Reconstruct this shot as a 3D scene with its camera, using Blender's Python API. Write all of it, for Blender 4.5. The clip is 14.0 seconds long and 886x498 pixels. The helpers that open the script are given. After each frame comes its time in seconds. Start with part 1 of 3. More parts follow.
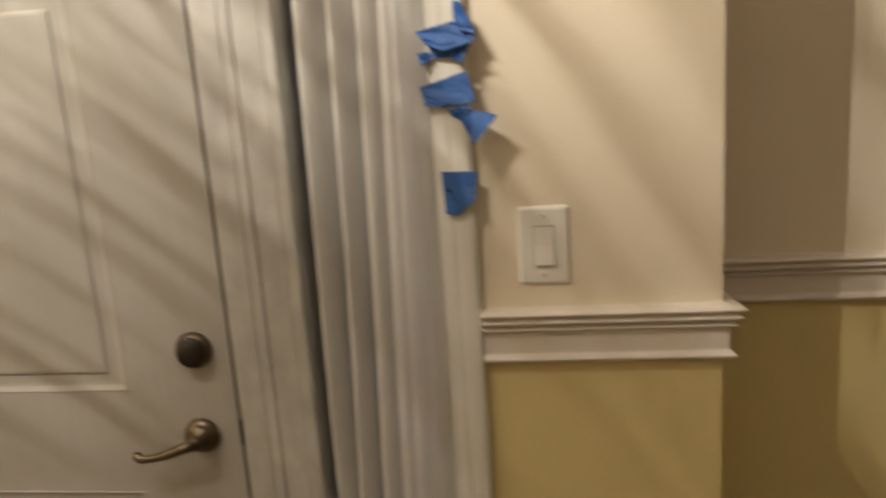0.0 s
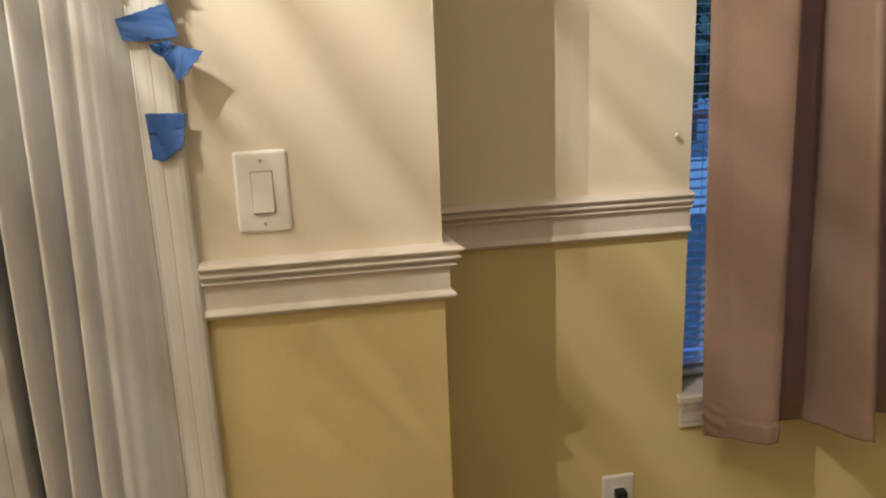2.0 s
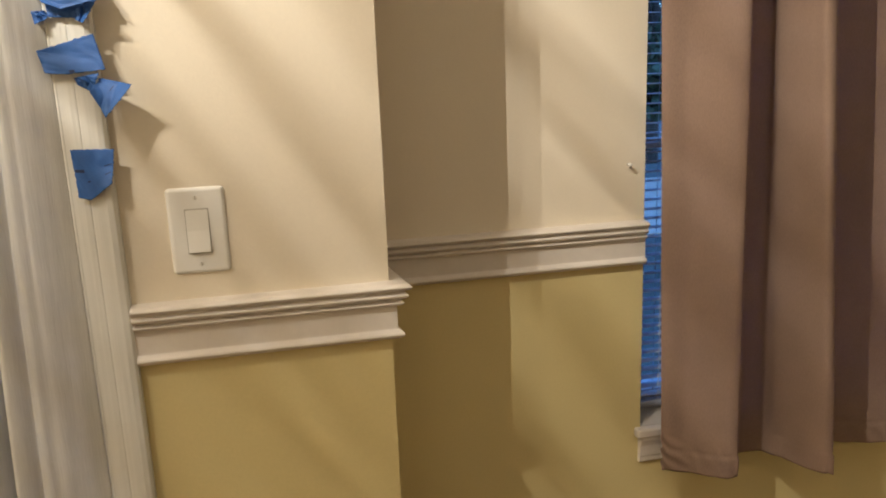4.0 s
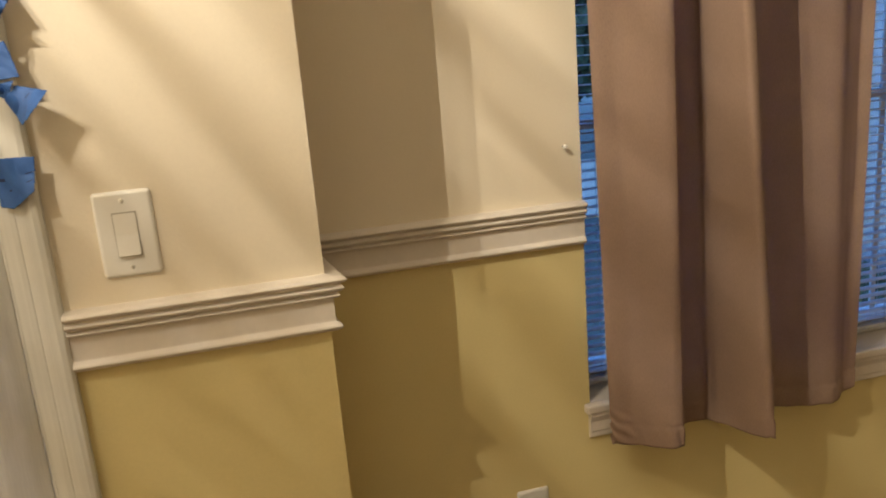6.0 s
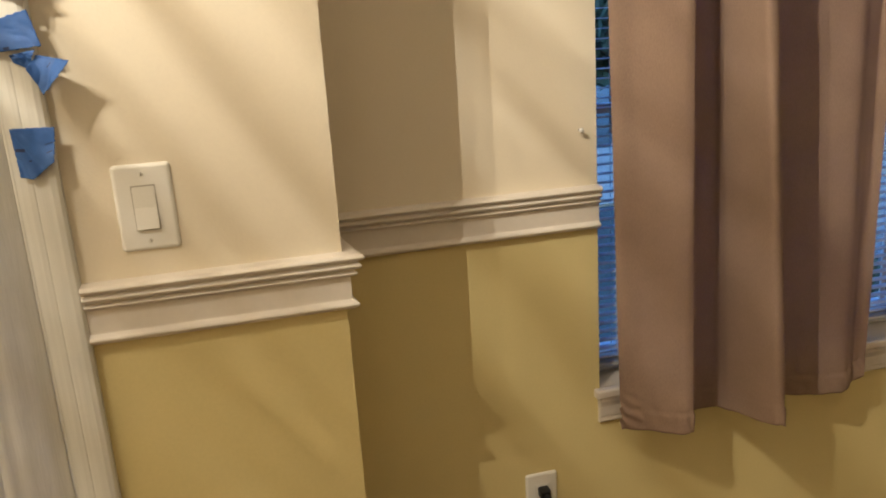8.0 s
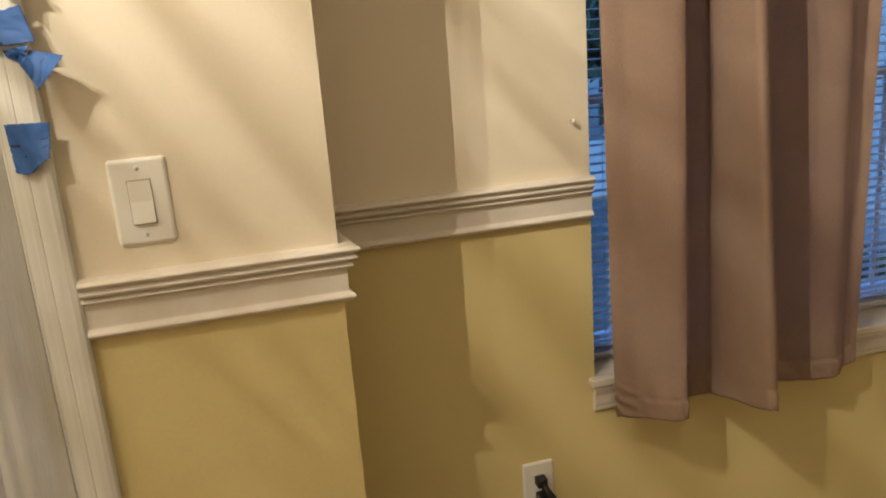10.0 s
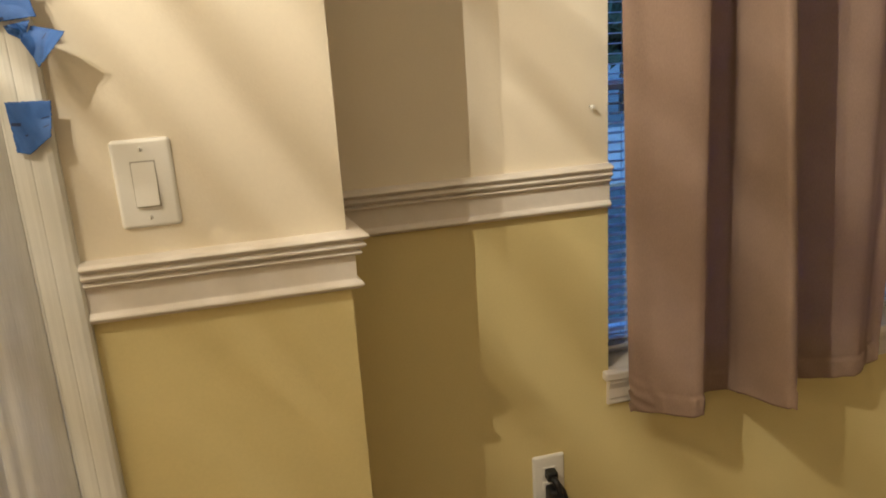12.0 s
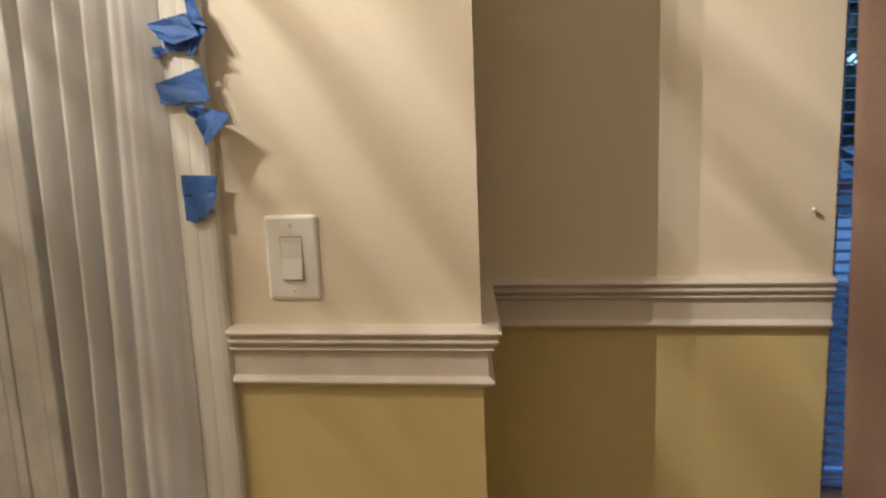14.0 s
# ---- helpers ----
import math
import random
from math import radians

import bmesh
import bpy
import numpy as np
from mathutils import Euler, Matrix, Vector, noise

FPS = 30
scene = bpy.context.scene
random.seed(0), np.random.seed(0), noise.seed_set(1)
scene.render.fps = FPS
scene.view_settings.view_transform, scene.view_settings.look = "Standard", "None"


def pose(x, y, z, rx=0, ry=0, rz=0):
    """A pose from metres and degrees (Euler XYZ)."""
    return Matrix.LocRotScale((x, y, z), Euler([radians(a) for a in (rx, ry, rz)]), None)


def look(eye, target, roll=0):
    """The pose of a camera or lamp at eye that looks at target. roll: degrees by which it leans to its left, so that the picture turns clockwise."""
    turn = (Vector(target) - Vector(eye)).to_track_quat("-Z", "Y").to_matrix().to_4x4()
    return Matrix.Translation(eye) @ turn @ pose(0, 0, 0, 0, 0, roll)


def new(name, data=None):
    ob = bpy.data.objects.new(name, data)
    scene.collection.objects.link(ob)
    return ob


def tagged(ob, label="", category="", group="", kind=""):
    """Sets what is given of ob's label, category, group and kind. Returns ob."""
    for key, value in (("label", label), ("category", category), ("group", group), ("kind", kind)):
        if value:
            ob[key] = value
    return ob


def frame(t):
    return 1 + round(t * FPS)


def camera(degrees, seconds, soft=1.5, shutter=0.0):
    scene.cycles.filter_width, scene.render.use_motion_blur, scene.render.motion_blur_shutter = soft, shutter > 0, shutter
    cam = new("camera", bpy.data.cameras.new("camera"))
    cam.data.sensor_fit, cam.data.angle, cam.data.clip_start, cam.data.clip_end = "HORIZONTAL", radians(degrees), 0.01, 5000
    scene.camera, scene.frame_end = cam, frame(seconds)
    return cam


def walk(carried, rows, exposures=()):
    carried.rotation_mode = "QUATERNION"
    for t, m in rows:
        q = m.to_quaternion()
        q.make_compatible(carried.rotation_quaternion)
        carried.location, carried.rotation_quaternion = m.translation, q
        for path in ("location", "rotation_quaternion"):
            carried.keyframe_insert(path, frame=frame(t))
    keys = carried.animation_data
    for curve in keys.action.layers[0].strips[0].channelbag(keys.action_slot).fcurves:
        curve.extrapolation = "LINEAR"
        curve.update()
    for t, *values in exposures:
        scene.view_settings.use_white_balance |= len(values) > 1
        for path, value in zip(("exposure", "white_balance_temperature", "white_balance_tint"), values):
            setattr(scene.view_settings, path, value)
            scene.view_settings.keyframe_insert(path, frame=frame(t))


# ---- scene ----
cam = camera(59.2, 14.0, soft=1.75, shutter=0.45)
PATH = [
    (0, (0.134, 0.045, 1.505), (-0.137, 1.98, 1.077), -4.0),
    (0.1, (0.169, 0.056, 1.51), (-0.053, 1.99, 1.051), -3.9),
    (0.2, (0.221, 0.066, 1.461), (0.047, 2.016, 1.054), -3.4),
    (0.5, (0.297, 0.099, 1.432), (0.236, 2.042, 0.965), -3.0),
    (1, (0.281, 0.094, 1.43), (0.404, 2.029, 0.94), -2.8),
    (1.5, (0.228, 0.065, 1.429), (0.474, 1.988, 0.94), -2.5),
    (2, (0.203, 0.058, 1.426), (0.521, 1.971, 0.938), -2.3),
    (2.5, (0.221, 0.077, 1.434), (0.554, 1.99, 0.954), -2.8),
    (3, (0.236, 0.098, 1.448), (0.585, 2.02, 1.023), -1.8),
    (3.5, (0.245, 0.101, 1.44), (0.631, 2.015, 1.005), -2.0),
    (3.7, (0.245, 0.105, 1.443), (0.64, 2.016, 1.005), -2.0),
    (5.8, (0.281, 0.07, 1.442), (0.772, 1.95, 0.965), -4.6),
    (6, (0.304, 0.075, 1.445), (0.777, 1.958, 0.966), -4.7),
    (6.5, (0.343, 0.096, 1.441), (0.809, 1.977, 0.946), -4.7),
    (7, (0.345, 0.1, 1.437), (0.798, 1.983, 0.939), -4.4),
    (7.5, (0.332, 0.098, 1.436), (0.79, 1.972, 0.908), -4.0),
    (8, (0.274, 0.084, 1.432), (0.744, 1.961, 0.924), -3.7),
    (8.2, (0.266, 0.084, 1.434), (0.737, 1.958, 0.919), -3.8),
    (10.3, (0.263, 0.076, 1.427), (0.754, 1.942, 0.904), -4.3),
    (10.5, (0.259, 0.094, 1.431), (0.753, 1.959, 0.903), -4.2),
    (11, (0.269, 0.09, 1.437), (0.744, 1.958, 0.905), -4.2),
    (11.5, (0.295, 0.107, 1.427), (0.728, 1.985, 0.893), -3.9),
    (12, (0.282, 0.112, 1.423), (0.727, 1.981, 0.866), -3.6),
    (12.5, (0.329, 0.178, 1.396), (0.63, 2.08, 0.857), -0.6),
    (13, (0.416, 0.295, 1.42), (0.421, 2.236, 0.938), -1.2),
    (13.5, (0.456, 0.201, 1.421), (0.378, 2.163, 1.042), -2.2),
    (14, (0.523, 0.188, 1.451), (0.247, 2.133, 1.076), -2.3),
]
# the clip's camera brightens and warms its picture on the way
EXPOSURES = [(0, -0.67, 6180, 23), (0.5, -0.48, 6250, 22), (2.0, -0.16, 5950, 21), (3.7, -0.20, 5980, 21), (6.0, -0.14, 6500, 19), (7.0, -0.08, 6500, 19), (7.5, 0.01, 6470, 19), (8.0, -0.08, 6370, 19), (12.0, -0.06, 6330, 18), (12.5, -0.14, 6300, 20), (13.0, -0.20, 6120, 22), (14, -0.44, 6050, 23)]
walk(cam, [(t, look(eye, target, roll)) for t, eye, target, roll in PATH], EXPOSURES)

# ---- light ----
world = bpy.data.worlds.new("dusk")
scene.world = world
world.use_nodes = True
wn, wl = world.node_tree.nodes, world.node_tree.links
sky = wn.new("ShaderNodeTexSky")
sky.sky_type, sky.sun_disc = "NISHITA", False
sky.sun_elevation, sky.sun_rotation = radians(12.0), radians(180)
cool = wn.new("ShaderNodeMixRGB")
cool.blend_type, cool.inputs[0].default_value = "MULTIPLY", 1.0
cool.inputs[2].default_value = (0.36, 0.74, 1.40, 1)
wl.new(sky.outputs[0], cool.inputs[1])
wl.new(cool.outputs[0], wn["Background"].inputs[0])
wn["Background"].inputs[1].default_value = 0.85

BULBS = [((-0.951, -0.08, 3.28), 265.0), ((-1.130, -0.12, 3.28), 105.0), ((-1.284, -0.08, 3.28), 240.0)]
WARM = (1.0, 0.93, 0.70)
for place, watts in BULBS:
    lamp = bpy.data.lights.new("bulb_light", "POINT")
    lamp.energy, lamp.color, lamp.shadow_soft_size = watts, WARM, 0.004
    new("bulb_light", lamp).location = place

# ---- materials ----
def mat(name, colour, rough=0.6, metal=0.0, blotch=0.08, blotch_scale=3.0, grain=0.05, grain_scale=180.0,
        bump=0.0, bump_scale=300.0, stretch=(1, 1, 1), sheen=0.0, coat=0.0, per_object=0.0):
    """Principled surface with large soft blotches, fine grain and a bump; stretch squeezes the grain along an axis."""
    m = bpy.data.materials.new(name)
    m.use_nodes = True
    n, l = m.node_tree.nodes, m.node_tree.links
    b = n["Principled BSDF"]
    b.inputs["Roughness"].default_value, b.inputs["Metallic"].default_value = rough, metal
    b.inputs["Sheen Weight"].default_value, b.inputs["Coat Weight"].default_value = sheen, coat
    co = n.new("ShaderNodeTexCoord")
    mp = n.new("ShaderNodeMapping")
    mp.inputs["Scale"].default_value = stretch
    l.new(co.outputs["Object"], mp.inputs[0])
    big, fine = n.new("ShaderNodeTexNoise"), n.new("ShaderNodeTexNoise")
    big.inputs["Scale"].default_value, big.inputs["Detail"].default_value = blotch_scale, 4
    fine.inputs["Scale"].default_value, fine.inputs["Detail"].default_value = grain_scale, 3
    l.new(co.outputs["Object"], big.inputs[0]); l.new(mp.outputs[0], fine.inputs[0])

    def scaled(sock, amount):
        r = n.new("ShaderNodeMapRange")
        r.inputs[1].default_value, r.inputs[2].default_value = 0.25, 0.75
        r.inputs[3].default_value, r.inputs[4].default_value = 1 - amount, 1 + amount
        l.new(sock, r.inputs[0])
        return r.outputs[0]

    mul = n.new("ShaderNodeMath"); mul.operation = "MULTIPLY"
    l.new(scaled(big.outputs[0], blotch), mul.inputs[0]); l.new(scaled(fine.outputs[0], grain), mul.inputs[1])
    value = mul.outputs[0]
    if per_object:
        info = n.new("ShaderNodeObjectInfo")
        r = n.new("ShaderNodeMapRange")
        r.inputs[3].default_value, r.inputs[4].default_value = 1 - per_object, 1 + per_object
        l.new(info.outputs["Random"], r.inputs[0])
        m2 = n.new("ShaderNodeMath"); m2.operation = "MULTIPLY"
        l.new(value, m2.inputs[0]); l.new(r.outputs[0], m2.inputs[1])
        value = m2.outputs[0]
    mix = n.new("ShaderNodeVectorMath"); mix.operation = "SCALE"
    mix.inputs[0].default_value = colour
    l.new(value, mix.inputs["Scale"])
    l.new(mix.outputs[0], b.inputs["Base Color"])
    if bump:
        tex, bp = n.new("ShaderNodeTexNoise"), n.new("ShaderNodeBump")
        tex.inputs["Scale"].default_value, tex.inputs["Detail"].default_value = bump_scale, 3
        bp.inputs["Strength"].default_value, bp.inputs["Distance"].default_value = bump, 0.002
        l.new(mp.outputs[0], tex.inputs[0]); l.new(tex.outputs[0], bp.inputs["Height"])
        l.new(bp.outputs[0], b.inputs["Normal"])
    return m


CREAM = mat("cream wall paint", (0.785, 0.707, 0.568), 0.62, blotch=0.03, blotch_scale=2.5, grain=0.015, bump=0.12, bump_scale=260)
GOLD = mat("gold wall paint", (0.69, 0.58, 0.285), 0.60, blotch=0.05, blotch_scale=3.0, grain=0.02, bump=0.12, bump_scale=260)
TRIM = mat("white trim paint", (0.72, 0.665, 0.60), 0.38, blotch=0.04, blotch_scale=9, grain=0.03, grain_scale=60, bump=0.05, bump_scale=120)
BRUSHED = mat("brushed white paint on casing", (0.71, 0.705, 0.66), 0.45, blotch=0.05, blotch_scale=8, grain=0.06, grain_scale=120, bump=0.25, bump_scale=160, stretch=(1, 1, 0.03))
# white door; the dimmer light that falls on it is put into this grey
DOORPAINT = mat("dimmed white door paint", (0.43, 0.415, 0.38), 0.42, blotch=0.05, blotch_scale=4, grain=0.03, grain_scale=90, bump=0.06, bump_scale=150, stretch=(1, 1, 0.1))
# white frame paint, greyed for the weaker light beside the door; patches are real
PATCHY = mat("dimmed patchy white paint", (0.48, 0.47, 0.44), 0.55, blotch=0.16, blotch_scale=14, grain=0.10, grain_scale=45, bump=0.3, bump_scale=70, stretch=(1, 1, 0.25))
PLASTIC = mat("white plastic", (0.81, 0.80, 0.76), 0.19, blotch=0.01, grain=0.01)
SLOT = mat("dark slot", (0.05, 0.045, 0.04), 0.6)
GAP_SHADE = mat("shaded rocker gap", (0.40, 0.38, 0.34), 0.6)
SCREW = mat("painted screw", (0.70, 0.68, 0.62), 0.3, metal=0.0)
TAPE = mat("blue masking tape", (0.023, 0.108, 0.37), 0.55, blotch=0.12, blotch_scale=60, grain=0.10, grain_scale=500, bump=0.35, bump_scale=500, stretch=(1, 1, 3))
INK = mat("dark ink", (0.015, 0.03, 0.10), 0.7)
BRONZE = mat("aged bronze", (0.15, 0.120, 0.085), 0.34, metal=1.0, blotch=0.2, blotch_scale=40, grain=0.05)
DARKBRONZE = mat("dark bronze", (0.035, 0.028, 0.022), 0.42, metal=0.5)
RUBBER = mat("dark weather strip", (0.10, 0.085, 0.07), 0.8)
BLACK = mat("black plastic", (0.012, 0.012, 0.013), 0.45)
SHEER = mat("white woven curtain cloth", (0.76, 0.75, 0.70), 0.85, blotch=0.04, blotch_scale=20, grain=0.05, grain_scale=420, bump=0.2, bump_scale=500, stretch=(1, 1, 0.06), sheen=0.2)
def let_light_through(m, colour, share):
    """Mix a translucent part into a thin cloth, so that light from behind shows."""
    n, l = m.node_tree.nodes, m.node_tree.links
    t, x = n.new("ShaderNodeBsdfTranslucent"), n.new("ShaderNodeMixShader")
    t.inputs[0].default_value, x.inputs[0].default_value = (*colour, 1), share
    l.new(n["Principled BSDF"].outputs[0], x.inputs[1]); l.new(t.outputs[0], x.inputs[2])
    l.new(x.outputs[0], n["Material Output"].inputs[0])
let_light_through(SHEER, (0.54, 0.53, 0.60), 0.17)
BROWN = mat("taupe curtain cloth", (0.315, 0.215, 0.156), 0.85, blotch=0.08, blotch_scale=13, grain=0.12, grain_scale=430, bump=0.35, bump_scale=620, stretch=(1, 1, 0.35), sheen=0.0)
let_light_through(BROWN, (0.40, 0.28, 0.56), 0.20)
# white slats, with dusk blue and dimness mixed into the tone
SLAT = mat("dusk-toned white slat", (0.46, 0.49, 0.56), 0.4, blotch=0.02, grain=0.02)
VINYL = mat("white window vinyl", (0.70, 0.70, 0.70), 0.4, blotch=0.03, grain=0.02)
CEIL = mat("white ceiling paint", (0.78, 0.76, 0.72), 0.8, bump=0.15, bump_scale=120)
WOOD = mat("brown floor boards", (0.11, 0.065, 0.04), 0.4, blotch=0.15, grain=0.2, grain_scale=40, stretch=(0.1, 1, 1))
SIDING = mat("pale lap siding", (0.31, 0.33, 0.35), 0.7, blotch=0.06, blotch_scale=1.5, grain=0.04, grain_scale=30, per_object=0.05)
SHINGLE = mat("dark roof shingle", (0.09, 0.09, 0.10), 0.9, grain=0.3, grain_scale=30)
CONCRETE = mat("pale concrete", (0.775, 0.620, 0.446), 0.85, blotch=0.12, blotch_scale=0.8, grain=0.1, grain_scale=25)
GROUND = mat("dim lawn", (0.13, 0.14, 0.11), 0.95, blotch=0.3, blotch_scale=0.8, grain=0.3, grain_scale=25, bump=0.5, bump_scale=40)
LEAF = mat("dark foliage", (0.09, 0.13, 0.07), 0.7, blotch=0.3, blotch_scale=2, grain=0.2, grain_scale=20)
BARK = mat("bark", (0.08, 0.06, 0.045), 0.9, blotch=0.2, grain=0.3, grain_scale=30, bump=0.6, bump_scale=30)
STEEL = mat("dull metal", (0.5, 0.48, 0.44), 0.35, metal=1.0)
GLASS = bpy.data.materials.new("window glass")
GLASS.use_nodes = True
gb = GLASS.node_tree.nodes["Principled BSDF"]
gb.inputs["Transmission Weight"].default_value, gb.inputs["Roughness"].default_value, gb.inputs["IOR"].default_value = 1.0, 0.0, 1.45
BULBGLASS = bpy.data.materials.new("lit bulb")
BULBGLASS.use_nodes = True
eb = BULBGLASS.node_tree.nodes["Principled BSDF"]
eb.inputs["Emission Color"].default_value, eb.inputs["Emission Strength"].default_value = (1, 0.77, 0.5, 1), 6.0

# ---- mesh helpers ----
def part(name, bm, material, parent=None, label="", smooth=False):
    """Link a bmesh as one mesh object, under a thing or a part if one is given."""
    me = bpy.data.meshes.new(name)
    bmesh.ops.recalc_face_normals(bm, faces=bm.faces)
    bm.to_mesh(me)
    bm.free()
    for m in (material if isinstance(material, (list, tuple)) else [material]):
        me.materials.append(m)
    if smooth:
        for p in me.polygons:
            p.use_smooth = True
    ob = new(name, me)
    ob.parent = parent
    return tagged(ob, label)


def thing(name, label, category, at=(0, 0, 0), group=""):
    ob = new(name)
    ob.empty_display_size = 0.05
    ob.location = at
    return tagged(ob, label, category, group)


def box(bm, lo, hi, bevel=0.0, segments=2):
    lo, hi = Vector(lo), Vector(hi)
    made = bmesh.ops.create_cube(bm, size=1.0, matrix=Matrix.Translation((lo + hi) / 2) @ Matrix.Diagonal((*(hi - lo), 1)))
    if bevel:
        edges = {e for v in made["verts"] for e in v.link_edges}
        bmesh.ops.bevel(bm, geom=list(edges), offset=bevel, segments=segments, profile=0.5, affect="EDGES")
    return bm


def boxed(lo, hi, bevel=0.0, segments=2):
    return box(bmesh.new(), lo, hi, bevel, segments)


def lathe(bm, profile, m, steps=32):
    """Turn (radius, height) pairs round the local z axis of m."""
    rings = [[bm.verts.new(m @ Vector((r * math.cos(a), r * math.sin(a), h))) for a in [2 * math.pi * k / steps for k in range(steps)]] for r, h in profile]
    for a, b in zip(rings, rings[1:]):
        for k in range(steps):
            bm.faces.new((a[k], a[(k + 1) % steps], b[(k + 1) % steps], b[k]))
    for ring in (rings[0], rings[-1]):
        bm.faces.new(ring)
    return bm


def tube(bm, points, radii, steps=12):
    """A round tube along points, with a radius at each."""
    pts = [Vector(p) for p in points]
    rings = []
    for k, p in enumerate(pts):
        d = (pts[min(k + 1, len(pts) - 1)] - pts[max(k - 1, 0)]).normalized()
        u = d.orthogonal().normalized() if k == 0 else (u - d * u.dot(d)).normalized()
        v = d.cross(u)
        rings.append([bm.verts.new(p + radii[k] * (u * math.cos(a) + v * math.sin(a))) for a in [2 * math.pi * j / steps for j in range(steps)]])
    for a, b in zip(rings, rings[1:]):
        for j in range(steps):
            bm.faces.new((a[j], a[(j + 1) % steps], b[(j + 1) % steps], b[j]))
    bm.faces.new(rings[0]); bm.faces.new(rings[-1])
    return bm


def sweep(bm, profile, path_at):
    """Sweep a (depth, height) profile; path_at(depth) gives the corner points of the run at that depth."""
    rows = [[bm.verts.new((x, y, h)) for x, y in path_at(d)] for d, h in profile]
    for a, b in zip(rows, rows[1:]):
        for k in range(len(a) - 1):
            bm.faces.new((a[k], a[k + 1], b[k + 1], b[k]))
    bm.faces.new([r[0] for r in rows]); bm.faces.new([r[-1] for r in rows])
    return bm


def spline(points, t):
    """Catmull-Rom through points, t from 0 to 1."""
    n = len(points) - 1
    k = min(int(t * n), n - 1)
    f = t * n - k
    p = [Vector(points[max(0, min(n, k + d))]) for d in (-1, 0, 1, 2)]
    return 0.5 * ((2 * p[1]) + (p[2] - p[0]) * f + (2 * p[0] - 5 * p[1] + 4 * p[2] - p[3]) * f * f + (3 * p[1] - p[0] - 3 * p[2] + p[3]) * f ** 3)


# ---- setting ----
YA, YB, XC = 1.336, 1.650, 0.415       # entry wall, window wall, the corner between them
XB = 0.378                             # foot of the slanted return on the window wall
SPLIT, TOP = 1.045, 3.75               # paint line under the rail, ceiling
WX0, WX1, WZ0, WZ1 = 1.027, 2.420, 0.600, 2.12   # window opening
X0, X1, Y0 = -3.2, 6.0, -6.0

def wall(name, runs, label):
    """Boxes (x0, y0, x1, y1, z0, z1), cut at the paint line: gold below, cream above."""
    bm = bmesh.new()
    for x0, y0, x1, y1, z0, z1 in runs:
        for lo, hi, slot in ((z0, min(z1, SPLIT), 1), (max(z0, SPLIT), z1, 0)):
            if hi - lo > 0.001:
                n = len(bm.faces)
                box(bm, (x0, y0, lo), (x1, y1, hi))
                bm.faces.ensure_lookup_table()
                for f in bm.faces[n:]:
                    f.material_index = slot
    return tagged(part(name, bm, [CREAM, GOLD]), label, "wall", kind="structure")


entry = bmesh.new()
for lo, hi, slot in ((0, SPLIT, 1), (SPLIT, TOP, 0)):
    plan = [(0.0, YA), (XC, YA), (XB, YB), (XB, YB + 0.16), (0.0, YB + 0.16)]
    low, high = [entry.verts.new((x, y, lo)) for x, y in plan], [entry.verts.new((x, y, hi)) for x, y in plan]
    made = [entry.faces.new(low), entry.faces.new(high)] + [entry.faces.new((low[k], low[k - 4], high[k - 4], high[k])) for k in range(5)]
    for f in made:
        f.material_index = slot
tagged(part("wall_entry", entry, [CREAM, GOLD]), "painted entry wall, cream above the chair rail and gold below", "wall", kind="structure")
wall("wall_over_door", [(-1.47, YA, 0.0, YB + 0.16, 2.10, TOP)], "cream painted wall over the front door")
wall("wall_hinge_side", [(X0 - 0.12, YA, -1.47, YB + 0.16, 0, TOP)], "painted wall beside the door hinges")
wall("wall_window", [(XB, YB, WX0, YB + 0.16, 0, TOP), (WX0, YB, WX1, YB + 0.16, 0, WZ0 - 0.02), (WX0, YB, WX1, YB + 0.16, WZ1, TOP), (WX1, YB, X1, YB + 0.16, 0, TOP)],
     "painted window wall, cream above the chair rail and gold below")
wall("wall_east", [(X1, Y0 - 0.12, X1 + 0.12, YB + 0.16, 0, TOP)], "plain painted side wall in cream and gold")
wall("wall_south", [(X0 - 0.12, Y0 - 0.12, X1, Y0, 0, TOP)], "plain painted back wall in cream and gold")
wall("wall_west", [(X0 - 0.12, Y0, X0, YA, 0, TOP)], "plain painted side wall in cream and gold")
tagged(part("floor", boxed((X0 - 0.12, Y0 - 0.12, -0.12), (X1 + 0.12, YB + 0.16, 0)), WOOD), "brown wooden floor", "floor", kind="structure")
tagged(part("ceiling", boxed((X0 - 0.12, Y0 - 0.12, TOP), (X1 + 0.12, YB + 0.16, TOP + 0.12)), CEIL), "plain white ceiling", "ceiling", kind="structure")

# chair rail with a rounded cap, two beads, a flat band and a lower bead
Z = 1.026
def bead(z0, z1, d0, d1, n=6):
    return [(d0 + (d1 - d0) * math.sin(math.pi * k / n), z0 + (z1 - z0) * k / n) for k in range(n + 1)]
RAIL = [(-0.002, Z - 0.013)] + bead(Z - 0.013, Z + 0.004, 0.0090, 0.0180) + [(0.0085, Z + 0.006), (0.0085, Z + 0.044)] + bead(Z + 0.045, Z + 0.054, 0.0125, 0.0185) \
    + [(0.0150, Z + 0.0560)] + bead(Z + 0.0575, Z + 0.069, 0.0190, 0.0248) + [(0.0200, Z + 0.0710)] + bead(Z + 0.0725, Z + 0.0835, 0.0235, 0.0298) + [(0.004, Z + 0.0848), (-0.002, Z + 0.086)]
rail = sweep(bmesh.new(), RAIL, lambda d: [(0.014, YA - d), (XC + 1.125 * d, YA - d), (XB + 1.125 * d, YB - d), (WX0, YB - d)])
tagged(part("trim_chair_rail", rail, TRIM), "white moulded chair rail with stepped beads", "chair rail", kind="structure")

